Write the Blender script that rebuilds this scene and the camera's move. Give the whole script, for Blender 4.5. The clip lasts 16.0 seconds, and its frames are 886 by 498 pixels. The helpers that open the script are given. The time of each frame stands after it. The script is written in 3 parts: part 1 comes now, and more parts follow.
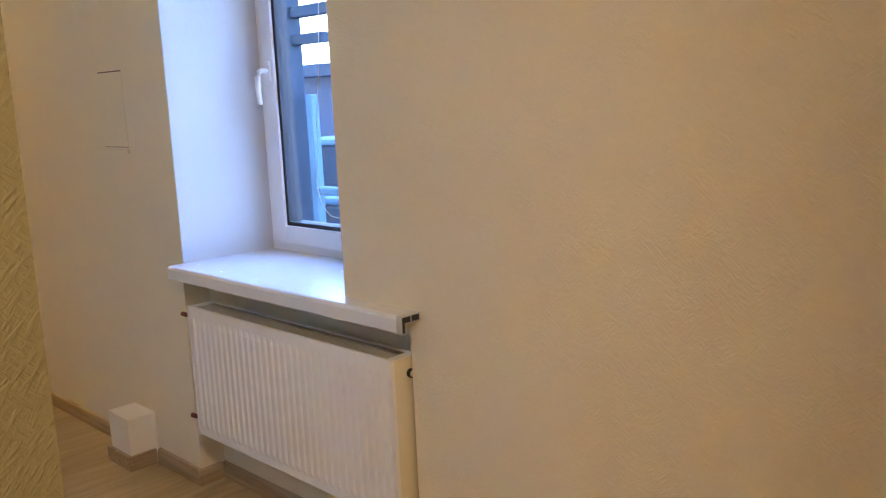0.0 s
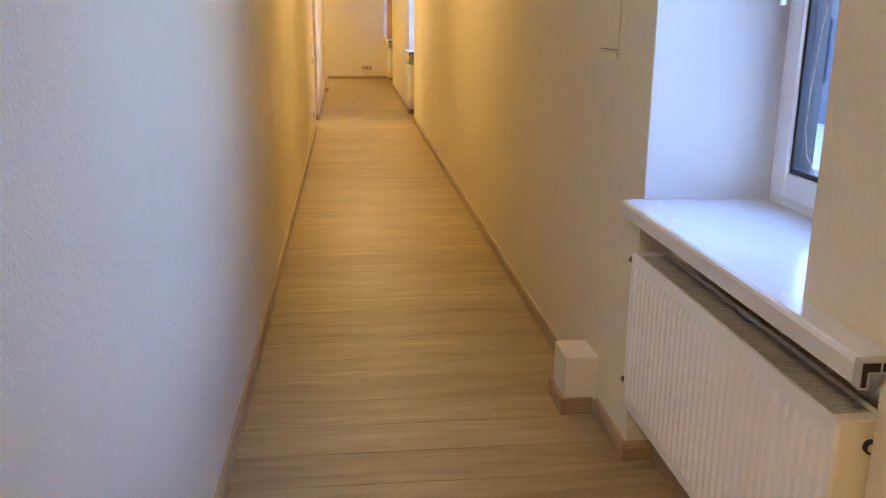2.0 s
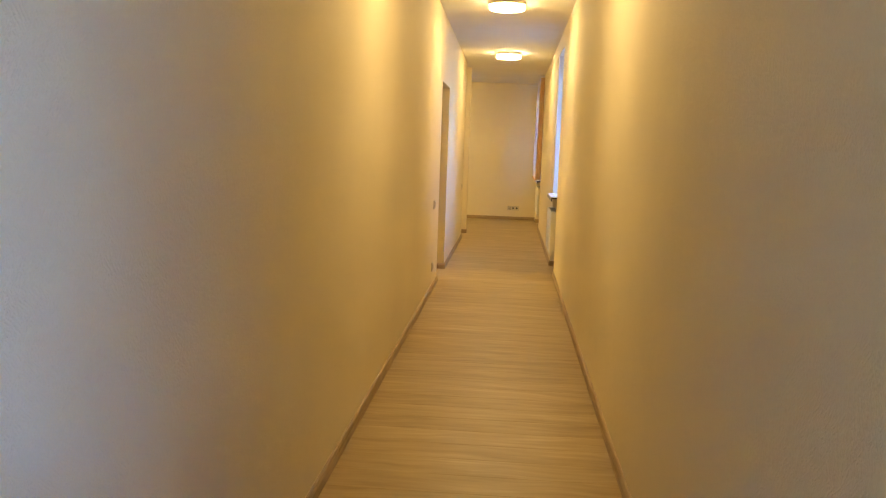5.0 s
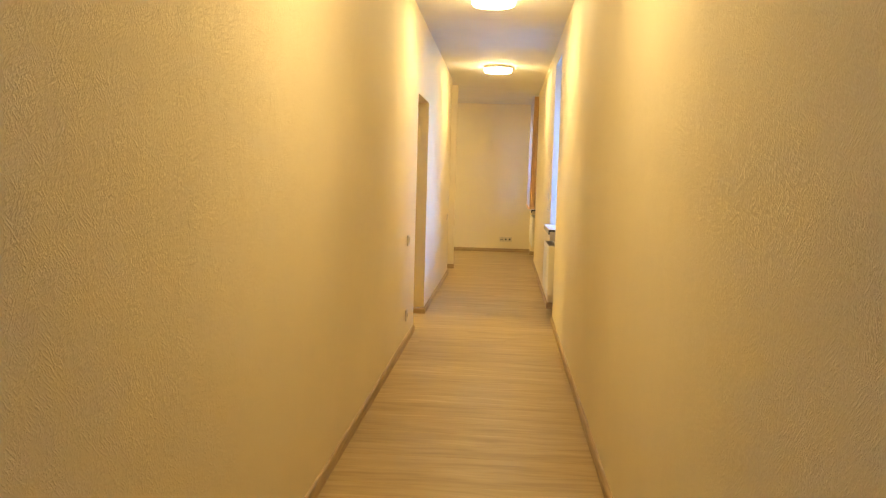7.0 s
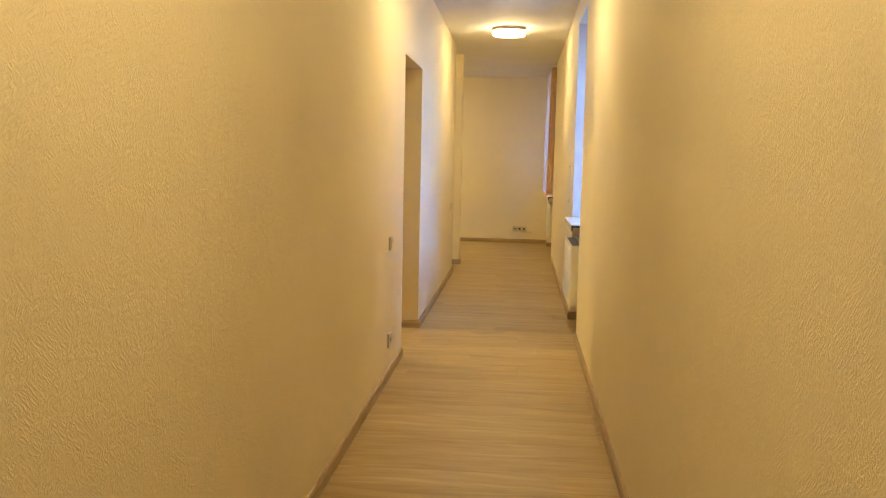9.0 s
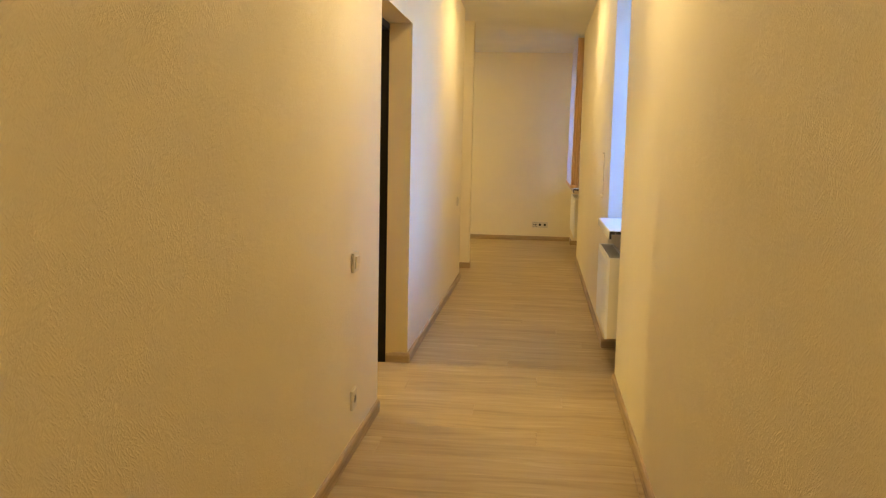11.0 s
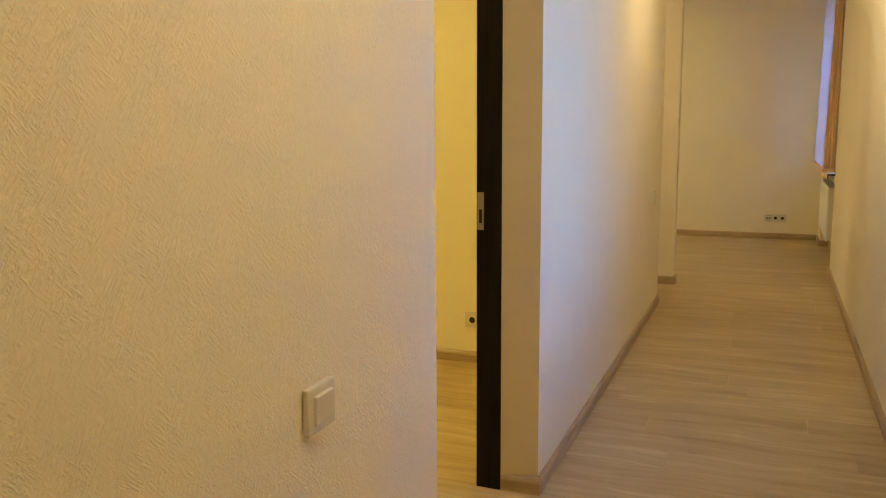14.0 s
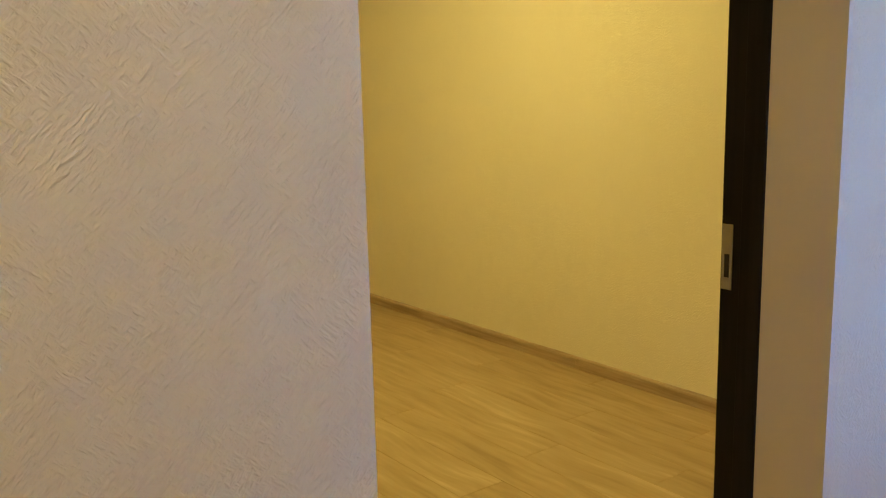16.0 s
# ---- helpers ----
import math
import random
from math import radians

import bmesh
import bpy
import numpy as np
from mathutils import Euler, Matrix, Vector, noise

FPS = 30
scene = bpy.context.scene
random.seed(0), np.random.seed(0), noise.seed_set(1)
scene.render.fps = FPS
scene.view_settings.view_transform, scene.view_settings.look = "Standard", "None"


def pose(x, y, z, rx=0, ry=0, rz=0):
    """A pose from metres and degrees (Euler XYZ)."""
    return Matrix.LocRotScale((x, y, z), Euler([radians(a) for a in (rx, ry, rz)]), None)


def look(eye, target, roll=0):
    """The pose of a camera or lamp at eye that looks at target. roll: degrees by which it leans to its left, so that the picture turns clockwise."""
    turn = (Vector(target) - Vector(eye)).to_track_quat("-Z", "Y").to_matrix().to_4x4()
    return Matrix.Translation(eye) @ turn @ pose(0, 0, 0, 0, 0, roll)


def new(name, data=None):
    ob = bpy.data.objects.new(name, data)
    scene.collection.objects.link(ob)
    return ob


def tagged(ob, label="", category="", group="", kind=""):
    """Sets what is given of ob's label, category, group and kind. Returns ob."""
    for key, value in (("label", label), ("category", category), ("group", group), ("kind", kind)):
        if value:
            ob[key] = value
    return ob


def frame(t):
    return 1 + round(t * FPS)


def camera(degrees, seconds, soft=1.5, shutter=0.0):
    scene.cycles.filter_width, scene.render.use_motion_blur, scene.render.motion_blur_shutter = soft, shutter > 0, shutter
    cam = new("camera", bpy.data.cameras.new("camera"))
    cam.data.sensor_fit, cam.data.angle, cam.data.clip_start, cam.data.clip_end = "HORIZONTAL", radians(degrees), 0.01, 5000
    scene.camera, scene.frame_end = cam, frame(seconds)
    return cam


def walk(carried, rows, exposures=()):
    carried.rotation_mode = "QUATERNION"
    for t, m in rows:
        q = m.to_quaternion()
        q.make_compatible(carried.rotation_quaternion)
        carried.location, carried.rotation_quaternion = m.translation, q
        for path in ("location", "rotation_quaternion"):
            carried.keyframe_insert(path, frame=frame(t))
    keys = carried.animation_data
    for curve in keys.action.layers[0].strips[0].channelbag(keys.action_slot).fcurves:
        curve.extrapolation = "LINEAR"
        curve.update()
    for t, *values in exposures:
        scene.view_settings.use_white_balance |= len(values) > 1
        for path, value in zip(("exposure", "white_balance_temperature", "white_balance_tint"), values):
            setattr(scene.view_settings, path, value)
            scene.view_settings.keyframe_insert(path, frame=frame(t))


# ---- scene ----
cam = camera(54.7, 16.0, soft=1.2)
PATH = [
    (0, (-0.242, -2.751, 1.391), (1.159, -1.369, 1.036), -2.5),
    (0.2, (-0.134, -2.724, 1.383), (1.123, -1.217, 0.996), -3.4),
    (0.4, (-0.056, -2.688, 1.36), (1.013, -1.045, 0.964), -3.4),
    (0.5, (-0.017, -2.678, 1.374), (0.959, -0.982, 0.959), -3.4),
    (0.7, (0.055, -2.652, 1.357), (0.865, -0.878, 0.912), -2.4),
    (1, (0.134, -2.607, 1.339), (0.73, -0.783, 0.776), -2.1),
    (1.5, (0.271, -2.488, 1.327), (0.65, -0.665, 0.596), -0.9),
    (2, (0.393, -2.346, 1.356), (0.605, -0.43, 0.825), 0.4),
    (2.5, (0.54, -2.163, 1.399), (0.59, -0.182, 1.127), 1.0),
    (3, (0.616, -1.988, 1.455), (0.548, 0.01, 1.502), 2.8),
    (3.5, (0.628, -1.697, 1.45), (0.531, 0.3, 1.51), 4.0),
    (4, (0.649, -1.339, 1.388), (0.542, 0.646, 1.171), 4.0),
    (4.2, (0.669, -1.179, 1.388), (0.56, 0.805, 1.16), 3.2),
    (6.3, (0.744, 0.178, 1.385), (0.583, 2.163, 1.127), 1.6),
    (6.5, (0.753, 0.363, 1.374), (0.584, 2.346, 1.177), 1.9),
    (7, (0.752, 0.744, 1.355), (0.613, 2.732, 1.183), 1.6),
    (7.5, (0.767, 1.136, 1.383), (0.628, 3.125, 1.218), 1.6),
    (8, (0.741, 1.518, 1.378), (0.604, 3.506, 1.209), 1.8),
    (8.5, (0.751, 1.891, 1.355), (0.638, 3.877, 1.152), 1.6),
    (9, (0.775, 2.304, 1.365), (0.602, 4.285, 1.151), 1.2),
    (9.2, (0.769, 2.436, 1.357), (0.584, 4.416, 1.138), 1.2),
    (11.3, (0.774, 4.1, 1.334), (0.549, 6.071, 1.082), 1.0),
    (11.5, (0.779, 4.212, 1.34), (0.555, 6.181, 1.073), 0.6),
    (12, (0.774, 4.63, 1.335), (0.521, 6.593, 1.051), 0.7),
    (12.5, (0.733, 5.021, 1.329), (0.451, 6.979, 1.034), 1.2),
    (13, (0.706, 5.441, 1.305), (0.354, 7.383, 0.982), 0.8),
    (13.5, (0.721, 5.81, 1.32), (0.19, 7.714, 1.017), 0.3),
    (14, (0.727, 6.178, 1.331), (0.021, 8.024, 1.03), -0.3),
    (14.5, (0.744, 6.509, 1.323), (-0.15, 8.272, 1.023), -1.0),
    (15, (0.769, 6.874, 1.341), (-0.398, 8.468, 1.03), -1.2),
    (15.5, (0.823, 7.179, 1.3), (-0.578, 8.574, 1.002), -1.2),
    (16, (0.794, 7.542, 1.332), (-0.786, 8.72, 0.99), -1.4),
]
EXPOSURES = [(0, 5.03, 7400, 15), (0.5, 4.93, 7400, 15), (1.0, 4.95, 7600, 15), (2.0, 4.93, 7750, 15), (3.0, 4.53, 8450, 16), (3.5, 4.45, 8550, 15), (4.2, 4.54, 8150, 13),
             (6.5, 5.04, 7350, 10), (8.0, 4.84, 6950, 10), (9, 4.72, 6750, 10), (13.5, 4.45, 6350, 10), (14.5, 4.28, 5900, 10), (16, 3.99, 5600, 10)]
walk(cam, [(t, look(eye, target, roll)) for t, eye, target, roll in PATH], EXPOSURES)

# world and exposure
world = bpy.data.worlds.new("dusk_sky")
scene.world = world
world.use_nodes = True
wt = world.node_tree
sky = wt.nodes.new("ShaderNodeTexSky")
sky.sky_type = "NISHITA"
sky.sun_disc = False
sky.sun_elevation = radians(55)
sky.ozone_density, sky.dust_density, sky.air_density = 2.0, 0.0, 1.0
sky.sun_rotation = radians(90)
wt.nodes["Background"].inputs["Strength"].default_value = 0.072
dusk = wt.nodes.new("ShaderNodeMix")
dusk.data_type, dusk.blend_type = "RGBA", "MULTIPLY"
dusk.inputs[0].default_value = 1.0
for socket in dusk.inputs:
    if socket.name == "A" and socket.type == "RGBA":
        wt.links.new(sky.outputs[0], socket)
    if socket.name == "B" and socket.type == "RGBA":
        socket.default_value = (0.77, 0.97, 1.40, 1)
for socket in dusk.outputs:
    if socket.type == "RGBA":
        wt.links.new(socket, wt.nodes["Background"].inputs["Color"])
LAMP_STRENGTH = 2.1
LAMP_COLOUR = (1.0, 0.775, 0.40, 1)
ROOM_LAMP_COLOUR = (1.0, 0.74, 0.18, 1)
ENTRY_FILL_COLOUR = (1.0, 0.77, 0.48, 1)


# ---- materials ----
def material(name, colour, rough=0.5, metal=0.0):
    m = bpy.data.materials.new(name)
    m.use_nodes = True
    b = m.node_tree.nodes["Principled BSDF"]
    b.inputs["Base Color"].default_value = (*colour, 1)
    b.inputs["Roughness"].default_value = rough
    b.inputs["Metallic"].default_value = metal
    return m


def node(m, kind, **values):
    n = m.node_tree.nodes.new(kind)
    for key, value in values.items():
        n.inputs[key].default_value = value
    return n


def link(m, a, b):
    m.node_tree.links.new(a, b)


def principled(m):
    return m.node_tree.nodes["Principled BSDF"]


def maths(m, op, a, b):
    n = m.node_tree.nodes.new("ShaderNodeMath")
    n.operation = op
    for k, v in enumerate((a, b)):
        if isinstance(v, (int, float)):
            n.inputs[k].default_value = v
        else:
            link(m, v, n.inputs[k])
    return n.outputs[0]


def combine(m, x, y, z):
    n = m.node_tree.nodes.new("ShaderNodeCombineXYZ")
    for k, v in enumerate((x, y, z)):
        if isinstance(v, (int, float)):
            n.inputs[k].default_value = v
        else:
            link(m, v, n.inputs[k])
    return n.outputs[0]


def noise_of(m, vector, scale, detail=3.0, rough=0.55):
    n = node(m, "ShaderNodeTexNoise", Scale=scale, Detail=detail, Roughness=rough)
    if vector is not None:
        link(m, vector, n.inputs["Vector"])
    return n.outputs["Fac"]


def ramp(m, fac, stops):
    n = m.node_tree.nodes.new("ShaderNodeValToRGB")
    while len(n.color_ramp.elements) < len(stops):
        n.color_ramp.elements.new(0.5)
    for e, (p, c) in zip(n.color_ramp.elements, stops):
        e.position, e.color = p, (*c, 1)
    link(m, fac, n.inputs[0])
    return n.outputs[0]


def bump(m, height, strength, distance):
    n = node(m, "ShaderNodeBump", Strength=strength, Distance=distance)
    link(m, height, n.inputs["Height"])
    link(m, n.outputs[0], principled(m).inputs["Normal"])


def wallpaper(name, low, high, depth):
    """Painted wallpaper with a relief of brushed strokes that cross at right angles, both ways aslant."""
    m = material(name, high, 0.62)
    co = node(m, "ShaderNodeTexCoord").outputs["Object"]
    sep = node(m, "ShaderNodeSeparateXYZ")
    link(m, co, sep.inputs[0])
    along = maths(m, "ADD", sep.outputs[0], sep.outputs[1])
    warp = maths(m, "MULTIPLY", noise_of(m, co, 9.0, 2.0), 0.022)
    p = maths(m, "ADD", maths(m, "ADD", along, sep.outputs[2]), warp)
    q = maths(m, "ADD", maths(m, "SUBTRACT", along, sep.outputs[2]), warp)
    one = noise_of(m, combine(m, maths(m, "MULTIPLY", p, 38.0), maths(m, "MULTIPLY", q, 150.0), 0.0), 1.0, 2.0)
    two = noise_of(m, combine(m, maths(m, "MULTIPLY", p, 150.0), maths(m, "MULTIPLY", q, 38.0), 4.0), 1.0, 2.0)
    ridge_one = ramp(m, one, [(0.40, (0, 0, 0)), (0.70, (1, 1, 1))])
    ridge_two = ramp(m, two, [(0.40, (0, 0, 0)), (0.70, (1, 1, 1))])
    patch = ramp(m, noise_of(m, co, 15.0, 2.0), [(0.40, (0.45, 0.45, 0.45)), (0.56, (1, 1, 1))])
    weave = ramp(m, noise_of(m, combine(m, maths(m, "ADD", along, 31.0), sep.outputs[2], 9.0), 13.0, 2.0), [(0.42, (0.4, 0.4, 0.4)), (0.58, (0.8, 0.8, 0.8))])
    strokes = maths(m, "MAXIMUM", maths(m, "MULTIPLY", ridge_one, patch), maths(m, "MULTIPLY", ridge_two, weave))
    grain = noise_of(m, co, 190.0, 2.0)
    lumps = noise_of(m, co, 60.0, 3.0)
    height = maths(m, "ADD", strokes, maths(m, "ADD", maths(m, "MULTIPLY", grain, 0.10), maths(m, "MULTIPLY", lumps, 0.22)))
    bump(m, height, 1.0, depth)
    tone = maths(m, "ADD", maths(m, "MULTIPLY", noise_of(m, co, 0.9, 3.0), 0.6), maths(m, "MULTIPLY", strokes, 0.12))
    link(m, ramp(m, tone, [(0.22, low), (0.5, high)]), principled(m).inputs["Base Color"])
    return m


def plaster(name, colour, depth=0.0015):
    m = material(name, colour, 0.7)
    co = node(m, "ShaderNodeTexCoord").outputs["Object"]
    n = noise_of(m, co, 45.0, 4.0)
    bump(m, n, 0.35, depth)
    low = tuple(c * 0.93 for c in colour)
    link(m, ramp(m, noise_of(m, co, 1.7, 4.0), [(0.3, low), (0.7, colour)]), principled(m).inputs["Base Color"])
    return m


def laminate(name):
    m = material(name, (0.45, 0.33, 0.2), 0.34)
    co = node(m, "ShaderNodeTexCoord").outputs["Object"]
    info = node(m, "ShaderNodeObjectInfo")
    sep = node(m, "ShaderNodeSeparateXYZ")
    link(m, co, sep.inputs[0])
    shift = maths(m, "MULTIPLY", info.outputs["Random"], 37.0)
    x = maths(m, "ADD", sep.outputs[0], shift)
    wav = maths(m, "MULTIPLY", noise_of(m, combine(m, maths(m, "MULTIPLY", x, 1.4), sep.outputs[1], shift), 1.0, 2.0), 0.16)
    y = maths(m, "ADD", sep.outputs[1], wav)
    broad = noise_of(m, combine(m, maths(m, "MULTIPLY", x, 1.5), maths(m, "MULTIPLY", y, 11.0), shift), 1.0, 3.0, 0.55)
    streak = noise_of(m, combine(m, maths(m, "MULTIPLY", x, 3.2), maths(m, "MULTIPLY", y, 34.0), maths(m, "ADD", shift, 5.0)), 1.0, 2.0, 0.5)
    fine = noise_of(m, combine(m, maths(m, "MULTIPLY", x, 9.0), maths(m, "MULTIPLY", y, 110.0), shift), 1.0, 3.0, 0.6)
    tone = maths(m, "ADD", maths(m, "MULTIPLY", broad, 0.42), maths(m, "MULTIPLY", streak, 0.42))
    tone = maths(m, "ADD", tone, maths(m, "MULTIPLY", fine, 0.16))
    tone = maths(m, "ADD", tone, maths(m, "MULTIPLY", maths(m, "SUBTRACT", info.outputs["Random"], 0.5), 0.10))
    link(m, ramp(m, tone, [(0.30, (0.295, 0.203, 0.098)), (0.46, (0.405, 0.292, 0.148)), (0.57, (0.46, 0.34, 0.182)), (0.70, (0.57, 0.442, 0.262))]),
         principled(m).inputs["Base Color"])
    link(m, maths(m, "ADD", maths(m, "MULTIPLY", fine, 0.2), 0.32), principled(m).inputs["Roughness"])
    bump(m, fine, 0.08, 0.0004)
    return m


def wood(name, low, high, axis, rough=0.45):
    m = material(name, high, rough)
    co = node(m, "ShaderNodeTexCoord").outputs["Object"]
    mp = node(m, "ShaderNodeMapping")
    s = [60.0, 60.0, 60.0]
    s[axis] = 3.0
    mp.inputs["Scale"].default_value = s
    link(m, co, mp.inputs["Vector"])
    n = noise_of(m, mp.outputs[0], 1.0, 4.0, 0.6)
    link(m, ramp(m, n, [(0.35, low), (0.65, high)]), principled(m).inputs["Base Color"])
    bump(m, n, 0.15, 0.0008)
    return m


def enamel(name, colour, rough):
    m = material(name, colour, rough)
    co = node(m, "ShaderNodeTexCoord").outputs["Object"]
    low = tuple(c * 0.95 for c in colour)
    link(m, ramp(m, noise_of(m, co, 3.0, 4.0), [(0.35, low), (0.7, colour)]), principled(m).inputs["Base Color"])
    link(m, maths(m, "ADD", maths(m, "MULTIPLY", noise_of(m, co, 25.0), 0.12), rough - 0.06), principled(m).inputs["Roughness"])
    return m


def glowing(name, colour, strength):
    m = material(name, (0.9, 0.9, 0.88), 0.3)
    b = principled(m)
    b.inputs["Emission Color"].default_value = colour
    b.inputs["Emission Strength"].default_value = strength
    return m


def fabric(name, low, high, scale=260.0):
    m = material(name, high, 0.9)
    co = node(m, "ShaderNodeTexCoord").outputs["Object"]
    mp = node(m, "ShaderNodeMapping")
    mp.inputs["Scale"].default_value = (18.0, 18.0, 0.7)
    link(m, co, mp.inputs["Vector"])
    n = noise_of(m, mp.outputs[0], 1.0, 3.0)
    link(m, ramp(m, n, [(0.35, low), (0.65, high)]), principled(m).inputs["Base Color"])
    bump(m, noise_of(m, co, scale, 2.0), 0.4, 0.0008)
    return m


PAPER = wallpaper("cream_wallpaper", (0.80, 0.713, 0.533), (0.86, 0.77, 0.58), 0.0015)
# cream paper darkened to olive: the wall end's shade is in the colour
SHADED_PAPER = wallpaper("shaded_cream_wallpaper", (0.175, 0.16, 0.10), (0.225, 0.205, 0.13), 0.0013)
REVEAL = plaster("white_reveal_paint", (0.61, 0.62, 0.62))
CEILING = plaster("white_ceiling_paint", (0.80, 0.79, 0.76), 0.001)
OAK = laminate("pale_oak_laminate")
SKIRT = wood("grey_brown_skirting", (0.31, 0.215, 0.12), (0.46, 0.338, 0.205), 1)
SKIRT_X = wood("grey_brown_skirting_across", (0.31, 0.215, 0.12), (0.46, 0.338, 0.205), 0)
WENGE = wood("black_brown_veneer", (0.004, 0.003, 0.0025), (0.010, 0.007, 0.006), 2, 0.5)
principled(WENGE).inputs["Specular IOR Level"].default_value = 0.2
ENAMEL = enamel("white_radiator_enamel", (0.88, 0.875, 0.865), 0.36)
SIDE_ENAMEL = enamel("cream_radiator_side", (0.80, 0.75, 0.62), 0.35)
CASING = enamel("cream_casing_paint", (0.88, 0.84, 0.76), 0.5)
PVC = enamel("white_plastic", (0.88, 0.88, 0.87), 0.42)
SILL = enamel("white_sill_laminate", (0.82, 0.82, 0.82), 0.25)
IVORY = enamel("ivory_plastic", (0.68, 0.62, 0.50), 0.35)
GASKET = material("black_rubber", (0.012, 0.014, 0.018), 0.6)
STEEL = material("brushed_steel", (0.36, 0.35, 0.33), 0.42, 1.0)
BRASSY = material("red_brown_copper_joint", (0.16, 0.04, 0.03), 0.55, 0.3)
CORD = material("grey_bead_plastic", (0.58, 0.56, 0.52), 0.4)
# smooth doorway paint whose deeper tan also holds the shade inside the opening
DOORWAY = plaster("shaded_doorway_paint", (0.62, 0.50, 0.275), 0.0006)
GAP = material("dusty_gap", (0.16, 0.125, 0.085), 0.9)
DARK = material("dark_hollow", (0.02, 0.02, 0.02), 0.8)
GRILLE = enamel("grey_grille_enamel", (0.48, 0.48, 0.47), 0.4)
DIFFUSER = glowing("lit_opal_diffuser", LAMP_COLOUR, LAMP_STRENGTH)
ROOM_DIFFUSER = glowing("lit_room_diffuser", ROOM_LAMP_COLOUR, LAMP_STRENGTH * 4.0)
ENTRY_FILL = glowing("entry_fill_diffuser", ENTRY_FILL_COLOUR, LAMP_STRENGTH * 2.35)
END_FILL = glowing("end_room_fill_diffuser", (1.0, 0.78, 0.33, 1), LAMP_STRENGTH * 2.5)
TAN = fabric("orange_tan_fabric", (0.64, 0.40, 0.18), (0.82, 0.57, 0.31))
LILAC = fabric("white_backed_fabric", (0.62, 0.58, 0.60), (0.74, 0.71, 0.73))
lilac_tree = LILAC.node_tree
through_cloth = lilac_tree.nodes.new("ShaderNodeBsdfTranslucent")
through_cloth.inputs["Color"].default_value = (0.72, 0.68, 0.72, 1)
cloth_mix = lilac_tree.nodes.new("ShaderNodeMixShader")
cloth_mix.inputs[0].default_value = 0.35
lilac_tree.links.new(principled(LILAC).outputs[0], cloth_mix.inputs[1])
lilac_tree.links.new(through_cloth.outputs[0], cloth_mix.inputs[2])
lilac_tree.links.new(cloth_mix.outputs[0], lilac_tree.nodes["Material Output"].inputs["Surface"])
GLASS = material("window_glass", (1, 1, 1), 0.0)
principled(GLASS).inputs["Transmission Weight"].default_value = 1.0
principled(GLASS).inputs["IOR"].default_value = 1.30
# snow, house and timber: dim blue dusk light is put into these three colours
SNOW = plaster("dusk_dimmed_frost", (0.05, 0.14, 0.21), 0.01)
FACADE = plaster("dusk_dimmed_render", (0.005, 0.027, 0.066), 0.004)
TIMBER = wood("dusk_dimmed_timber", (0.003, 0.017, 0.032), (0.009, 0.034, 0.060), 2, 0.8)
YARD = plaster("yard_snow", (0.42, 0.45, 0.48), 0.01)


# ---- mesh helpers ----
def box(bm, x0, x1, y0, y1, z0, z1, bevel=0.0):
    vs = [bm.verts.new((x, y, z)) for x in (x0, x1) for y in (y0, y1) for z in (z0, z1)]
    fs = [bm.faces.new([vs[k] for k in q]) for q in
          ((0, 1, 3, 2), (4, 6, 7, 5), (0, 4, 5, 1), (2, 3, 7, 6), (0, 2, 6, 4), (1, 5, 7, 3))]
    if bevel:
        edges = list({e for f in fs for e in f.edges})
        bmesh.ops.bevel(bm, geom=edges, offset=bevel, segments=2, profile=0.6, affect="EDGES")


def cylinder(bm, centre, axis, radius, length, segments=24, radius2=None):
    rot = {"x": Matrix.Rotation(math.pi / 2, 4, "Y"), "y": Matrix.Rotation(-math.pi / 2, 4, "X"), "z": Matrix()}[axis]
    bmesh.ops.create_cone(bm, cap_ends=True, segments=segments, radius1=radius, radius2=radius if radius2 is None else radius2,
                          depth=length, matrix=Matrix.Translation(centre) @ rot)


def tube(bm, points, radius, segments=8):
    rings = []
    for k, p in enumerate(points):
        p = Vector(p)
        d = (Vector(points[min(k + 1, len(points) - 1)]) - Vector(points[max(k - 1, 0)])).normalized()
        u = d.orthogonal().normalized()
        if abs(d.z) < 0.95:
            u = d.cross(Vector((0, 0, 1))).normalized()
        else:
            u = d.cross(Vector((1, 0, 0))).normalized()
        w = d.cross(u)
        rings.append([bm.verts.new(p + radius * (math.cos(a) * u + math.sin(a) * w))
                      for a in (2 * math.pi * s / segments for s in range(segments))])
    for a, b in zip(rings, rings[1:]):
        for s in range(segments):
            bm.faces.new((a[s], a[(s + 1) % segments], b[(s + 1) % segments], b[s]))
    bm.faces.new(rings[0][::-1])
    bm.faces.new(rings[-1])


def mesh_of(name, bm, mat, smooth=False):
    bmesh.ops.recalc_face_normals(bm, faces=bm.faces)
    me = bpy.data.meshes.new(name)
    bm.to_mesh(me)
    bm.free()
    me.materials.append(mat)
    if smooth:
        for p in me.polygons:
            p.use_smooth = True
    return me


def part(name, bm, mat, parent=None, label="", smooth=False):
    ob = new(name, mesh_of(name, bm, mat, smooth))
    if parent is not None:
        ob.parent = parent
    if label:
        ob["label"] = label
    return ob


def boxed(name, mat, parent, *sizes, bevel=0.0, label=""):
    bm = bmesh.new()
    for s in sizes:
        box(bm, *s, bevel=bevel)
    return part(name, bm, mat, parent, label)


def empty(name, at, label, category, group="", kind=""):
    ob = new(name)
    ob.location = at
    ob.empty_display_size = 0.1
    return tagged(ob, label, category, group, kind)


# ---- setting ----
W = 1.236            # corridor's clear width
Y_ENTRY = -2.065      # end of the left wall beside the entry
Y_BACK = -4.4
DOOR_NEAR, DOOR_FAR, DOOR_TOP = 8.031, 9.018, 2.04
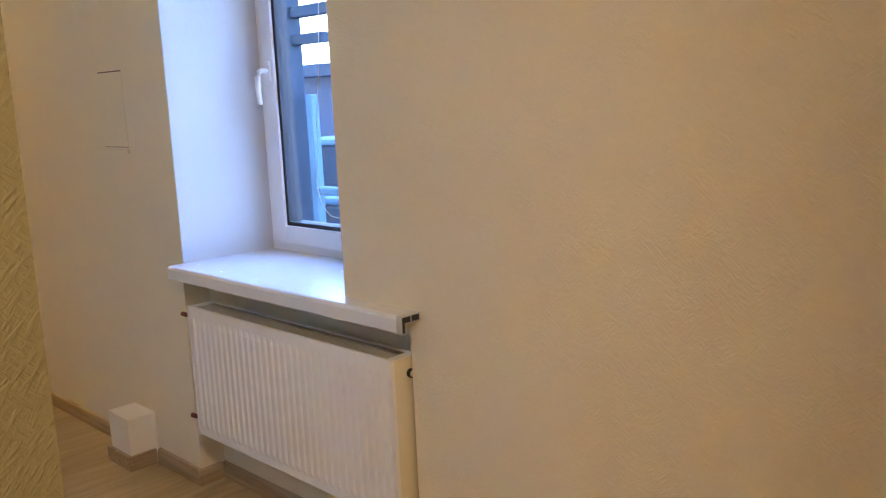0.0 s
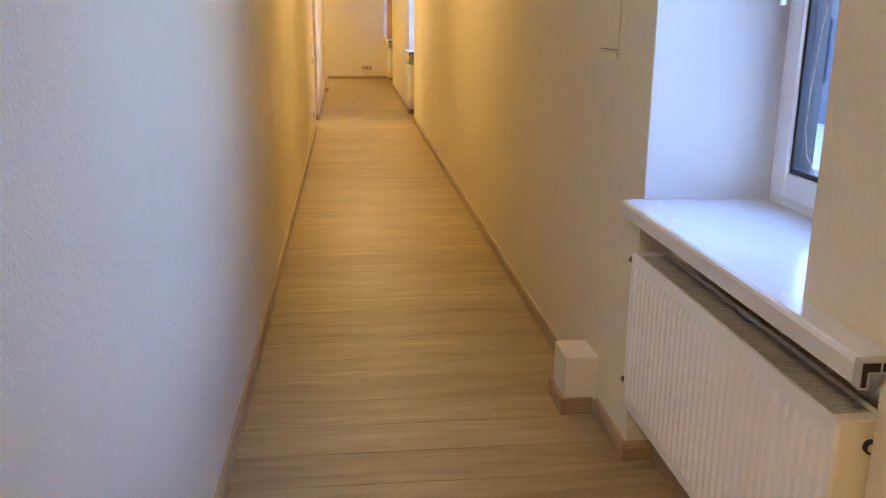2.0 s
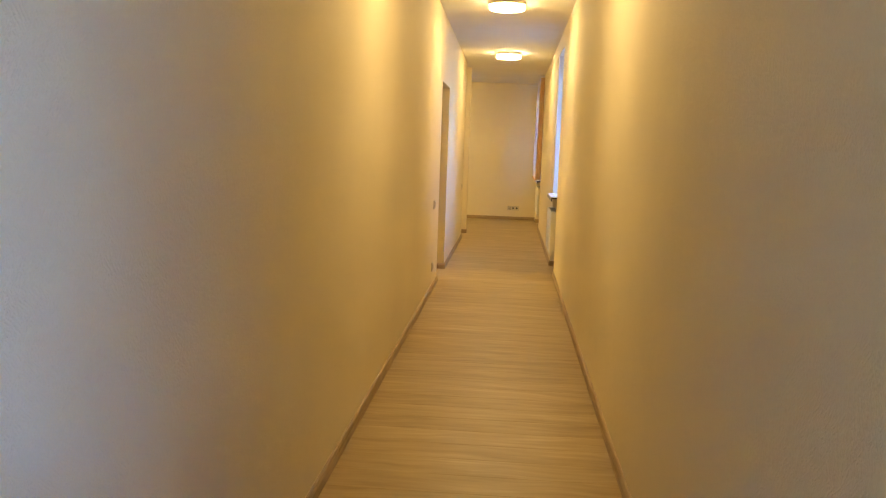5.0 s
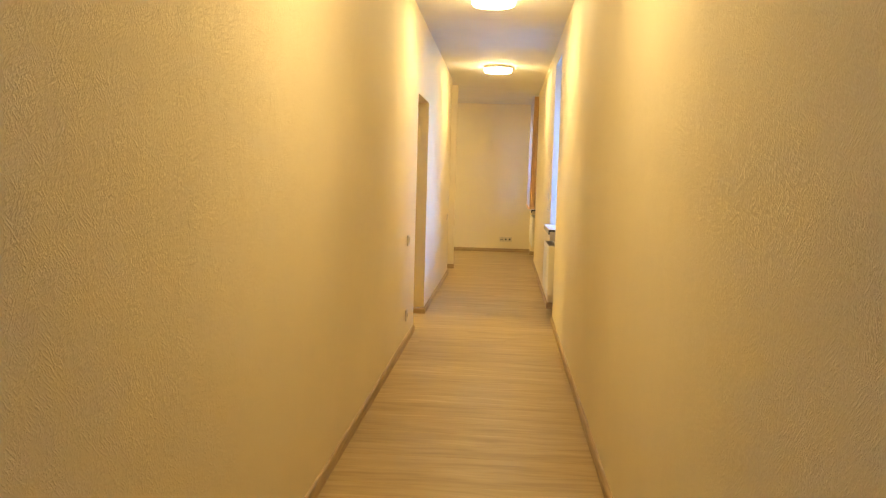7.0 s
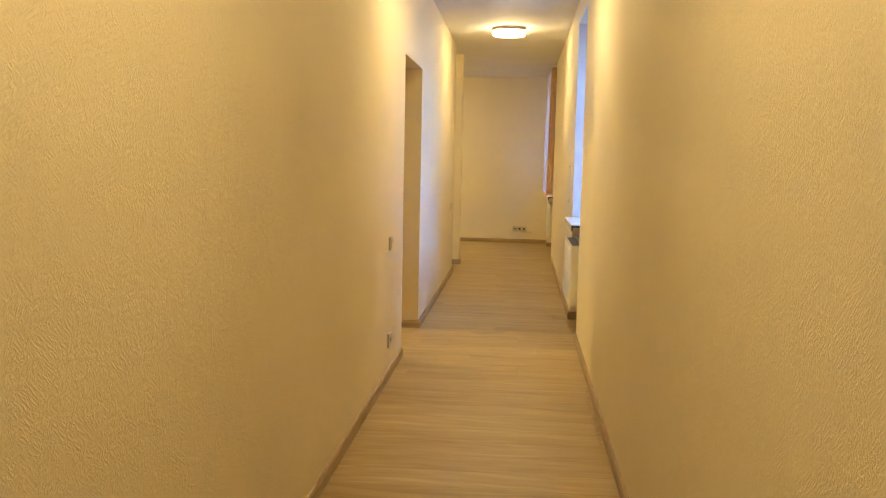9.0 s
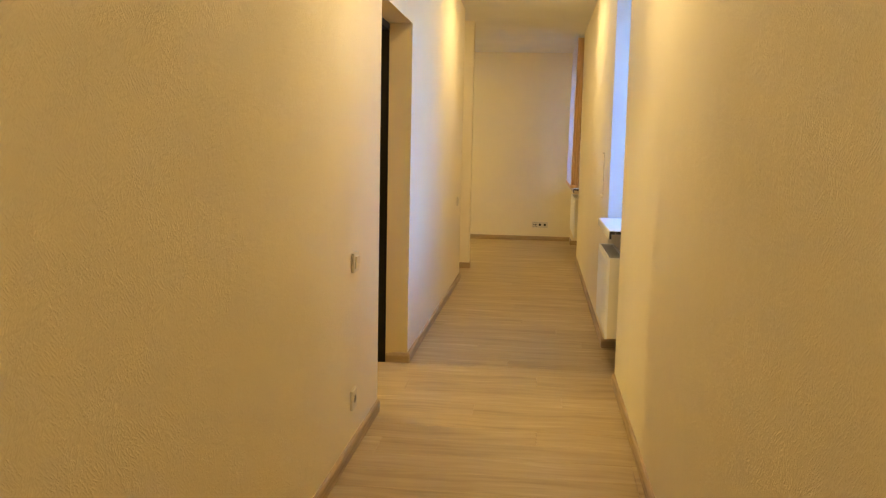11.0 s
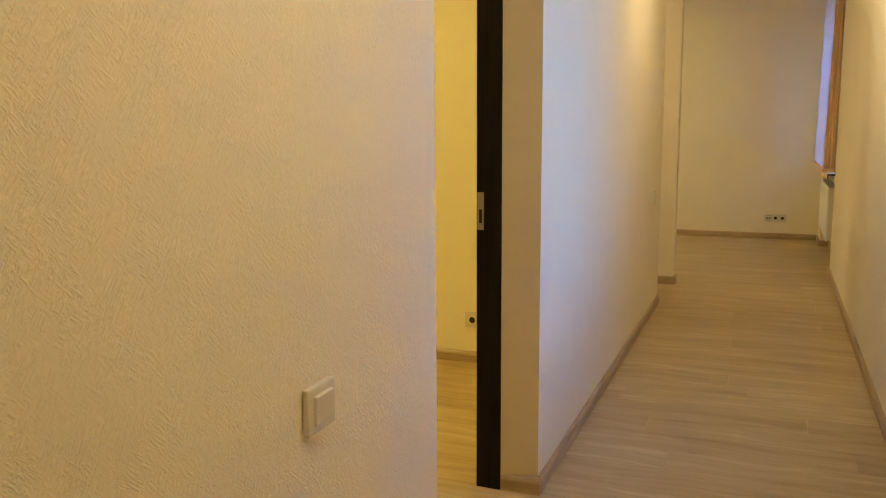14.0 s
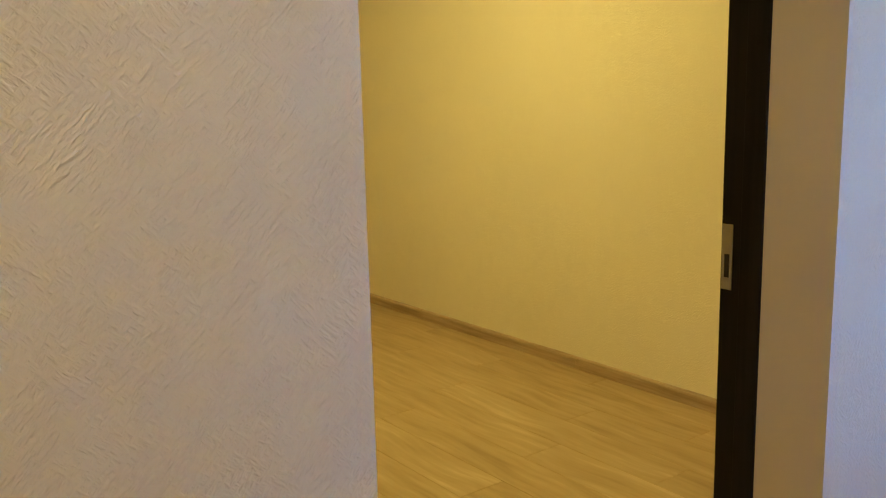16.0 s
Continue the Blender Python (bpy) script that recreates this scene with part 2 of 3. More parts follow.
Y_CORNER, Y_STUB, Y_END = 12.426, 13.19, 16.25
TOP = 2.95


def ceiling_z(y):
    return 2.82 - 0.0136 * min(max(y, -5.0), 12.6)


def structure(name, mat, label, *sizes):
    return tagged(boxed(name, mat, None, *sizes), label, "wall", kind="structure")


structure("wall_left", PAPER, "cream wallpapered corridor wall with a doorway",
          (-0.22, 0, Y_ENTRY, DOOR_NEAR, 0, TOP), (-0.22, 0, DOOR_NEAR, DOOR_FAR, DOOR_TOP, TOP), (-0.134, 0, DOOR_FAR, Y_CORNER, 0, TOP), (-0.22, -0.134, DOOR_FAR + 0.006, Y_CORNER, 0, TOP))
for v in bpy.data.objects["wall_left"].data.vertices:   # the doorway's far side is splayed
    if abs(v.co.y - DOOR_FAR) < 0.001 and -0.15 < v.co.x < -0.1:
        v.co.y -= 0.021
doorway = bpy.data.objects["wall_left"].data   # plain paint on the doorway's far side and underside, tan darkened for their shade
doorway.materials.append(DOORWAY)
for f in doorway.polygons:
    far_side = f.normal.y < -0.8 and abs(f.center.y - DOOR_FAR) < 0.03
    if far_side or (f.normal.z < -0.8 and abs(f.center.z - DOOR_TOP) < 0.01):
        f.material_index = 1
# wall end turned from the light, its shade carried by the darker paper
structure("wall_entry", SHADED_PAPER, "embossed cream wallpaper beside the entry, its shade put into a dark olive", (-2.6, -0.22, Y_ENTRY, Y_ENTRY + 0.2, 0, TOP), (-0.22, 0.0, Y_ENTRY - 0.003, Y_ENTRY, 0, TOP))
# added out of view: blocks the entry lamp from the near right wall
structure("wall_entry_light_block", PAPER, "unseen cream wall added to keep entry light off the right wall", (0.12, W, -3.10, -2.98, 0, TOP))
structure("wall_back", PAPER, "plain cream wall that closes the entry", (-2.6, W, Y_BACK - 0.2, Y_BACK, 0, TOP))
structure("wall_entry_side", PAPER, "plain cream wall of the entry", (-2.8, -2.6, Y_BACK - 0.2, Y_ENTRY + 0.2, 0, TOP))
structure("wall_end", PAPER, "cream wall at the end of the corridor", (-3.2, 1.76, Y_END, Y_END + 0.2, 0, TOP))
structure("wall_stub", PAPER, "cream end of a partition wall", (-3.2, 0.032, Y_STUB, Y_STUB + 0.14, 0, TOP))
structure("wall_end_side", PAPER, "plain cream wall of the end room", (-3.4, -3.2, Y_CORNER - 0.2, Y_END + 0.2, 0, TOP))
structure("wall_passage", PAPER, "plain cream wall of the side passage", (-3.2, -0.22, Y_CORNER - 0.2, Y_CORNER, 0, TOP))
structure("wall_room_far", PAPER, "cream far wall of the side room", (-4.6, -0.22, 10.52, 10.6, 0, TOP))
structure("wall_room_near", PAPER, "plain cream wall of the side room", (-4.6, -0.22, 6.3, 6.5, 0, TOP))
structure("wall_room_side", PAPER, "plain cream wall of the side room", (-4.8, -4.6, 6.3, 10.6, 0, TOP))

# right wall: three deep windows with a shallow recess below each for a radiator
NICHES = [(-1.16, 0.015, -0.90, 0.005), (8.766, 9.66, 8.766, 9.72), (14.1, 15.8, 14.2, 15.75)]
OUT, RECESS, SILL_Z, WIN_TOP = 1.74, 1.335, 0.826, 2.5
pieces, start = [], Y_BACK - 0.2
for n0, n1, w0, w1 in NICHES:
    lo, hi = min(n0, w0), max(n1, w1)
    pieces.append((W, OUT, start, lo, 0, TOP))
    pieces += [(RECESS, OUT, lo, hi, 0, SILL_Z)]
    if n0 > lo:
        pieces.append((W, RECESS, lo, n0, 0, SILL_Z))
    if n1 < hi:
        pieces.append((W, RECESS, n1, hi, 0, SILL_Z))
    if w0 > lo:
        pieces.append((W, OUT, lo, w0, SILL_Z, TOP))
    if w1 < hi:
        pieces.append((W, OUT, w1, hi, SILL_Z, TOP))
    pieces.append((W, OUT, w0, w1, WIN_TOP, TOP))
    start = hi
pieces.append((W, OUT, start, Y_END, 0, TOP))
structure("wall_right", PAPER, "thick cream outer wall with deep window recesses", *pieces)

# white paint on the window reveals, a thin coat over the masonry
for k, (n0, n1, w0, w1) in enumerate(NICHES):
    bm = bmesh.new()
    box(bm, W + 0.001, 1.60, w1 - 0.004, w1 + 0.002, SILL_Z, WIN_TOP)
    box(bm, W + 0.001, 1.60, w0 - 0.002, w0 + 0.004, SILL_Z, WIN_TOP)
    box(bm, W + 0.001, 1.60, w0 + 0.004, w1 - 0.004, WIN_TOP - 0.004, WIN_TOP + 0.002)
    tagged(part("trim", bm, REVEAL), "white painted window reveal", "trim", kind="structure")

# sloping ceiling of the corridor with its flat end
bm = bmesh.new()
prof = [(-4.6, ceiling_z(-4.6)), (12.6, ceiling_z(12.6)), (16.6, ceiling_z(12.6))]
rows = [[bm.verts.new((x, y, z + dz)) for x in (-5.0, OUT)] for dz in (0, 0.3) for y, z in prof]
for a in (0, 3):
    for k in (0, 1):
        bm.faces.new((rows[a + k][0], rows[a + k][1], rows[a + k + 1][1], rows[a + k + 1][0]))
for k in (0, 1):
    for s in (0, 1):
        bm.faces.new((rows[k][s], rows[k + 1][s], rows[4 + k][s], rows[3 + k][s]))
bm.faces.new((rows[0][0], rows[0][1], rows[3][1], rows[3][0]))
bm.faces.new((rows[2][0], rows[2][1], rows[5][1], rows[5][0]))
tagged(part("ceiling", bm, CEILING), "white painted ceiling, slightly uneven", "ceiling", kind="structure")

floor = tagged(boxed("floor", material("floor_underlay", (0.10, 0.075, 0.05), 0.9), None, (-4.8, OUT, Y_BACK - 0.2, Y_END + 0.2, -0.3, -0.009)),
               "pale oak laminate floor laid across the corridor", "floor", kind="structure")


# ---- skirting ----
def skirting(axis, face, side, a, b):
    """A skirting along one wall: axis it runs along, the wall's face, the side on which it stands, from a to b."""
    bm = bmesh.new()
    prof = [(0, 0), (0.0145, 0), (0.015, 0.043), (0.012, 0.053), (0.007, 0.059), (0, 0.062)]
    ends = []
    for s in (a, b):
        ends.append([bm.verts.new((face + side * d, s, z) if axis == "y" else (s, face + side * d, z)) for d, z in prof])
    for k in range(len(prof)):
        j = (k + 1) % len(prof)
        bm.faces.new((ends[0][k], ends[0][j], ends[1][j], ends[1][k]))
    bm.faces.new(ends[0])
    bm.faces.new(ends[1][::-1])
    tagged(part("baseboard", bm, SKIRT if axis == "y" else SKIRT_X), "grey-brown wood-look skirting board", "baseboard",
           "skirting boards", "structure")


def skirting_run(axis, face, side, a, b, joint=2.5):
    while b - a > joint * 1.2:
        skirting(axis, face, side, a, a + joint - 0.002)
        a += joint
    skirting(axis, face, side, a, b)


skirting_run("y", 0, 1, Y_ENTRY, DOOR_NEAR)
skirting_run("y", 0, 1, DOOR_FAR, Y_CORNER, 1.75)
skirting_run("x", DOOR_FAR - 0.010, -1, -0.132, 0.014)
skirting_run("x", Y_ENTRY, -1, -2.6, 0.014)
skirting_run("x", Y_STUB, -1, -3.0, 0.046)
skirting_run("y", 0.032, 1, Y_STUB, Y_STUB + 0.14)
skirting_run("x", Y_END, -1, -3.2, W)
skirting_run("x", 10.52, -1, -4.6, -0.22)
skirting_run("y", W, -1, Y_BACK, NICHES[0][0])
skirting_run("y", W, -1, 0.015, 0.33)
skirting_run("y", W, -1, 0.525, NICHES[1][0])
skirting_run("y", W, -1, NICHES[1][1], NICHES[2][0], 2.3)
skirting_run("y", W, -1, NICHES[2][1], Y_END)
for n0, n1, w0, w1 in NICHES:
    skirting_run("y", RECESS, -1, n0, n1)
    skirting_run("x", n1, -1, W - 0.014, RECESS - 0.014)


# ---- ceiling lamps ----
def ceiling_lamp(x, y, diffuser):
    z = ceiling_z(y)
    lamp = empty("ceiling_lamp", (x, y, z), "round flush ceiling lamp, lit, white base with an opal diffuser", "ceiling lamp", "ceiling lamps")
    bm = bmesh.new()
    cylinder(bm, (0, 0, -0.014), "z", 0.172, 0.036, 56)
    part("base", bm, IVORY, lamp, "white metal base", smooth=False)
    bm = bmesh.new()
    prof = [(0.160, -0.031), (0.164, -0.034), (0.164, -0.062), (0.156, -0.073), (0.136, -0.078), (0.0, -0.081)]
    rings = []
    for r, h in prof[:-1]:
        rings.append([bm.verts.new((r * math.cos(2 * math.pi * s / 48), r * math.sin(2 * math.pi * s / 48), h)) for s in range(48)])
    tip = bm.verts.new((0, 0, prof[-1][1]))
    for a, b in zip(rings, rings[1:]):
        for s in range(48):
            bm.faces.new((a[s], a[(s + 1) % 48], b[(s + 1) % 48], b[s]))
    for s in range(48):
        bm.faces.new((rings[-1][s], rings[-1][(s + 1) % 48], tip))
    bm.faces.new(rings[0])
    part("diffuser", bm, diffuser, lamp, "glowing opal diffuser", smooth=True)
    return lamp


LAMPS = [(0.615, 3.70), (0.62, 7.39), (0.625, 11.15)]
for x, y in LAMPS:
    ceiling_lamp(x, y, DIFFUSER)
ceiling_lamp(-2.2, 9.1, ROOM_DIFFUSER)
# unseen lamp added behind the start, warm fill for right wall and radiator
ceiling_lamp(-0.45, -3.45, ENTRY_FILL)
# added fill lamp, hidden left in the end room, brightens the end wall
ceiling_lamp(-1.7, 14.8, END_FILL)
# another unseen lamp, added in the side passage to brighten the stub wall
ceiling_lamp(-1.5, 12.8, DIFFUSER)


# ---- radiators ----
def radiator(y0, y1, x0=1.171, z0=0.245, z1=0.712, label="", plugs=True):
    depth, length = 0.102, y1 - y0
    rad = empty("radiator", (x0 + depth / 2, (y0 + y1) / 2, z0), label or "white ribbed steel panel radiator under the window sill", "radiator", "radiators")
    o = Vector(rad.location)
    count = round(length / 0.0335)
    pitch = (length - 0.03) / count
    ys, dep = [y0, y0 + 0.006], [0.006, 0.0]
    for k in range(count):
        b = y0 + 0.015 + k * pitch
        for f, d in ((0.12, 0.0), (0.28, 1.0), (0.58, 1.0), (0.74, 0.0)):
            ys.append(b + f * pitch)
            dep.append(-0.0062 if d else 0.0)
    ys += [y1 - 0.006, y1]
    dep += [0.0, 0.006]
    zs = [(z0, 0, 0.008), (z0 + 0.006, 0, 0), (z0 + 0.03, 0, 0), (z0 + 0.048, 1, 0), (z1 - 0.048, 1, 0), (z1 - 0.03, 0, 0), (z1 - 0.006, 0, 0), (z1, 0, 0.008)]
    bm = bmesh.new()
    grid = [[bm.verts.new((x0 + 0.0075 + (d if d > 0 else d * w) + e - o.x, y - o.y, z - o.z)) for y, d in zip(ys, dep)] for z, w, e in zs]
    for a, b in zip(grid, grid[1:]):
        for k in range(len(ys) - 1):
            bm.faces.new((a[k], a[k + 1], b[k + 1], b[k]))
    part("front_panel", bm, ENAMEL, rad, "white ribbed front panel")
    for ya, yb in ((y0 - 0.0005, y0 + 0.0035), (y1 - 0.0035, y1 + 0.0005)):
        boxed("rim", ENAMEL, rad, (x0 + 0.004 - o.x, x0 + 0.016 - o.x, ya - o.y, yb - o.y, 0.0, z1 - z0), bevel=0.0012)
    boxed("back_panel", ENAMEL, rad, (x0 + depth - 0.012 - o.x, x0 + depth - o.x, y0 - o.y, y1 - o.y, 0.0, z1 - z0 - 0.004), bevel=0.003)
    boxed("convector", GRILLE, rad, (x0 + 0.02 - o.x, x0 + depth - 0.016 - o.x, y0 + 0.03 - o.y, y1 - 0.03 - o.y, 0.03, z1 - z0 - 0.05))
    for a, b in ((y0 + 0.0002, y0 + 0.0016), (y1 - 0.0016, y1 - 0.0002)):
        boxed("side_panel", SIDE_ENAMEL, rad, (x0 + 0.010 - o.x, x0 + depth - o.x, a - o.y, b - o.y, 0.012, z1 - z0 - 0.001))
    bm = bmesh.new()
    top = z1 - z0
    for xa, xb in ((x0 + 0.008, x0 + 0.016), (x0 + depth - 0.014, x0 + depth - 0.002)):
        box(bm, xa - o.x, xb - o.x, y0 + 0.002 - o.y, y1 - 0.002 - o.y, top - 0.012, top + 0.002)
    for ya, yb in ((y0 + 0.002, y0 + 0.03), (y1 - 0.03, y1 - 0.002)):
        box(bm, x0 + 0.016 - o.x, x0 + depth - 0.014 - o.x, ya - o.y, yb - o.y, top - 0.010, top + 0.001)
    part("top_frame", bm, ENAMEL, rad)
    bm = bmesh.new()
    slats = int((length - 0.06) / 0.0105)
    for k in range(slats):
        y = y0 + 0.032 + k * 0.0105
        box(bm, x0 + 0.016 - o.x, x0 + depth - 0.014 - o.x, y - o.y, y + 0.0045 - o.y, top - 0.010, top)
    tagged(part("grille", bm, GRILLE, rad, "grey slatted top grille"), kind="stuff")
    for y, s in ((y0, -1), (y1, 1)) if plugs else ():
        for z in (0.045, top - 0.045):
            bm = bmesh.new()
            if s > 0:
                cylinder(bm, (x0 + 0.034 - o.x, y + 0.045 - o.y, z), "y", 0.0055, 0.090, 14)
                cylinder(bm, (x0 + 0.034 - o.x, y + 0.078 - o.y, z), "y", 0.0090, 0.022, 6)
            else:
                cylinder(bm, (x0 + 0.070 - o.x, y - 0.004 - o.y, z), "y", 0.0125, 0.009, 20)
            joint = part("connector", bm, BRASSY if s > 0 or z < 0.1 else GASKET, rad, "red-brown pipe joint" if s > 0 or z < 0.1 else "dark ring of an end plug")
            if s < 0 and z > 0.1:
                bm = bmesh.new()
                cylinder(bm, (x0 + 0.070 - o.x, y - 0.0085 - o.y, z), "y", 0.0082, 0.006, 20)
                part("cap", bm, IVORY, joint, "cream plug in the middle")
    # brackets to the recess wall
    for y in (y0 + 0.18, y1 - 0.18):
        boxed("bracket", ENAMEL, rad, (x0 + depth - o.x, RECESS - o.x, y - 0.02 - o.y, y + 0.02 - o.y, 0.06, top - 0.05))
    return rad


radiator(-1.145, -0.105)
radiator(8.815, 9.60, label="short white steel panel radiator in the second window recess", plugs=False)
radiator(14.35, 15.6, x0=1.2, label="white steel panel radiator under the blind", plugs=False)


# ---- window sills: hollow plastic boards with a rounded nose ----
def window_sill(y0, y1, z=0.855, x0=1.170, x1=1.598):
    sill = empty("window_sill", (1.4, (y0 + y1) / 2, z), "white plastic window sill board with a hollow open end", "window sill", "window sills")
    o = Vector(sill.location)
    bm = bmesh.new()
    prof = [(x0 + 0.010, z), (x0 + 0.003, z - 0.003), (x0, z - 0.010), (x0, z - 0.044), (x0 + 0.003, z - 0.047), (x0 + 0.013, z - 0.047),
            (x0 + 0.015, z - 0.044), (x0 + 0.015, z - 0.024), (x0 + 0.018, z - 0.021), (W + 0.004, z - 0.021), (W + 0.004, z - 0.0285), (x1, z - 0.0285), (x1, z)]
    ends = [[bm.verts.new((x - o.x, y - o.y, h - o.z)) for x, h in prof] for y in (y0 + 0.02, y1)]
    for k in range(len(prof)):
        j = (k + 1) % len(prof)
        bm.faces.new((ends[0][k], ends[0][j], ends[1][j], ends[1][k]))
    bm.faces.new(ends[0])
    bm.faces.new(ends[1][::-1])
    part("board", bm, SILL, sill)
    walls = [(x0, x0 + 0.002, z - 0.047, z - 0.003), (x0 + 0.002, W, z - 0.003, z), (x0 + 0.0135, x0 + 0.015, z - 0.047, z - 0.021),
             (x0 + 0.002, x0 + 0.0135, z - 0.047, z - 0.0455), (x0 + 0.015, W, z - 0.021, z - 0.0195)]
    walls += [(x, x + 0.0012, z - 0.018, z - 0.003) for x in (x0 + 0.034,)]
    bm = bmesh.new()
    for xa, xb, za, zb in walls:
        box(bm, xa - o.x, xb - o.x, y0 - o.y, y0 + 0.02 - o.y, za - o.z, zb - o.z)
    part("end_profile", bm, GRILLE, sill, "hollow end of the board")
    boxed("hollow", DARK, sill, (x0 + 0.0022 - o.x, W - 0.001 - o.x, y0 + 0.003 - o.y, y0 + 0.0195 - o.y, -0.0192, -0.0033),
          (x0 + 0.0022 - o.x, x0 + 0.0132 - o.x, y0 + 0.003 - o.y, y0 + 0.0195 - o.y, -0.0452, -0.0194), label="dark hollow chambers")
    return sill


window_sill(-1.20, -0.008, 0.843)
window_sill(8.752, 9.67, 0.876)
window_sill(14.08, 15.81)


# ---- windows ----
def window(name, y0, y1, z0, z1, handle_far=True, label=""):
    win = tagged(new(name), label or "white plastic casement window, closed", "window", "windows", "structure")
    xa, xb = 1.597, 1.668
    boxed("window_frame", PVC, win, (xa, xb, y0, y0 + 0.055, z0, z1), (xa, xb, y1 - 0.055, y1, z0, z1),
          (xa, xb, y0 + 0.055, y1 - 0.055, z0, z0 + 0.05), (xa, xb, y0 + 0.055, y1 - 0.055, z1 - 0.055, z1), bevel=0.004)
    s0, s1, t0, t1 = y0 + 0.042, y1 - 0.042, z0 + 0.040, z1 - 0.042
    xs = xa - 0.016
    w = 0.068
    sash = boxed("sash", PVC, win, (xs, xb - 0.02, s0, s0 + w, t0, t1), (xs, xb - 0.02, s1 - w, s1, t0, t1),
                 (xs, xb - 0.02, s0 + w, s1 - w, t0, t0 + w), (xs, xb - 0.02, s0 + w, s1 - w, t1 - w, t1), bevel=0.005)
    g0, g1, h0, h1 = s0 + w, s1 - w, t0 + w, t1 - w
    boxed("gasket", GASKET, sash, (xs + 0.010, xs + 0.0695, g0, g0 + 0.014, h0, h1), (xs + 0.010, xs + 0.0695, g1 - 0.014, g1, h0, h1),
          (xs + 0.010, xs + 0.0695, g0 + 0.014, g1 - 0.014, h0, h0 + 0.014), (xs + 0.010, xs + 0.0695, g0 + 0.014, g1 - 0.014, h1 - 0.014, h1), label="black rubber glazing seal")
    pane = boxed("pane", GLASS, sash, (xs + 0.028, xs + 0.034, g0, g1, h0, h1))
    pane.visible_shadow = False
    # handle: rosette, neck and lever that hangs down and curves
    yc, zc = (s1 - w * 0.55 if handle_far else s0 + w * 0.55), 1.50
    bm = bmesh.new()
    box(bm, xs - 0.009, xs + 0.001, yc - 0.014, yc + 0.014, zc - 0.035, zc + 0.035, bevel=0.004)
    handle = part("handle", bm, PVC, sash, "white curved window handle")
    bm = bmesh.new()
    tube(bm, [(xs - 0.006, yc, zc), (xs - 0.03, yc, zc + 0.002), (xs - 0.043, yc, zc - 0.004), (xs - 0.050, yc, zc - 0.022),
              (xs - 0.051, yc, zc - 0.06), (xs - 0.048, yc, zc - 0.10), (xs - 0.046, yc, zc - 0.118)], 0.0095, 10)
    lever = part("lever", bm, PVC, sash, "white lever", smooth=True)
    return win


window("window_1", -0.90, -0.032, 0.832, 2.49, label="white plastic window beside the entry, closed")
window("window_2", 8.775, 9.70, 0.828, 2.49, label="white plastic window halfway along, closed")
window("window_3", 14.2, 15.75, 0.842, 2.49, label="white plastic window behind a blind")


# splayed plaster wedge between the first window's frame and its far reveal
bm = bmesh.new()
foot = [(W + 0.002, 0.001), (1.60, 0.001), (1.60, -0.033)]
lower = [bm.verts.new((x, y, 0.838)) for x, y in foot]
upper = [bm.verts.new((x, y, 2.495)) for x, y in foot]
bm.faces.new(lower)
bm.faces.new(upper[::-1])
for k in range(3):
    bm.faces.new((lower[k], lower[(k + 1) % 3], upper[(k + 1) % 3], upper[k]))
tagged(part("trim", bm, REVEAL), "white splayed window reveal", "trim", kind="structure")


# ---- door frame of the side room ----
frame_thing = tagged(new("door_1"), "black-brown veneered door frame in the open doorway", "door frame", kind="structure")
for name, y0, y1, s in (("jamb", DOOR_FAR - 0.024, DOOR_FAR + 0.01, -1), ("jamb", DOOR_NEAR - 0.02, DOOR_NEAR + 0.012, 1)):
    inner = y0 if s < 0 else y1
    boxed(name, WENGE, frame_thing, (-0.180, -0.1335, min(inner, inner + s * 0.003), max(inner, inner + s * 0.003), 0, DOOR_TOP - 0.04),
          (-0.224, -0.133, y0, y1, 0, DOOR_TOP - 0.002), bevel=0.002)
boxed("head", WENGE, frame_thing, (-0.178, -0.133, DOOR_NEAR + 0.042, DOOR_FAR - 0.042, DOOR_TOP - 0.042, DOOR_TOP - 0.030),
      (-0.224, -0.133, DOOR_NEAR + 0.030, DOOR_FAR - 0.025, DOOR_TOP - 0.030, DOOR_TOP - 0.002), bevel=0.002)
yp = DOOR_FAR - 0.024
strike = boxed("strike_plate", STEEL, frame_thing, (-0.221, -0.197, yp - 0.0022, yp - 0.0002, 0.946, 1.078), bevel=0.0008, label="brushed steel strike plate")
boxed("latch_hole", DARK, strike, (-0.214, -0.203, yp - 0.0030, yp - 0.0021, 0.971, 1.018))
for z in (0.959, 1.032, 1.063):
    bm = bmesh.new()
    cylinder(bm, (-0.209, yp - 0.0028, z), "y", 0.0035, 0.0014, 12)
    part("screw", bm, STEEL, strike)


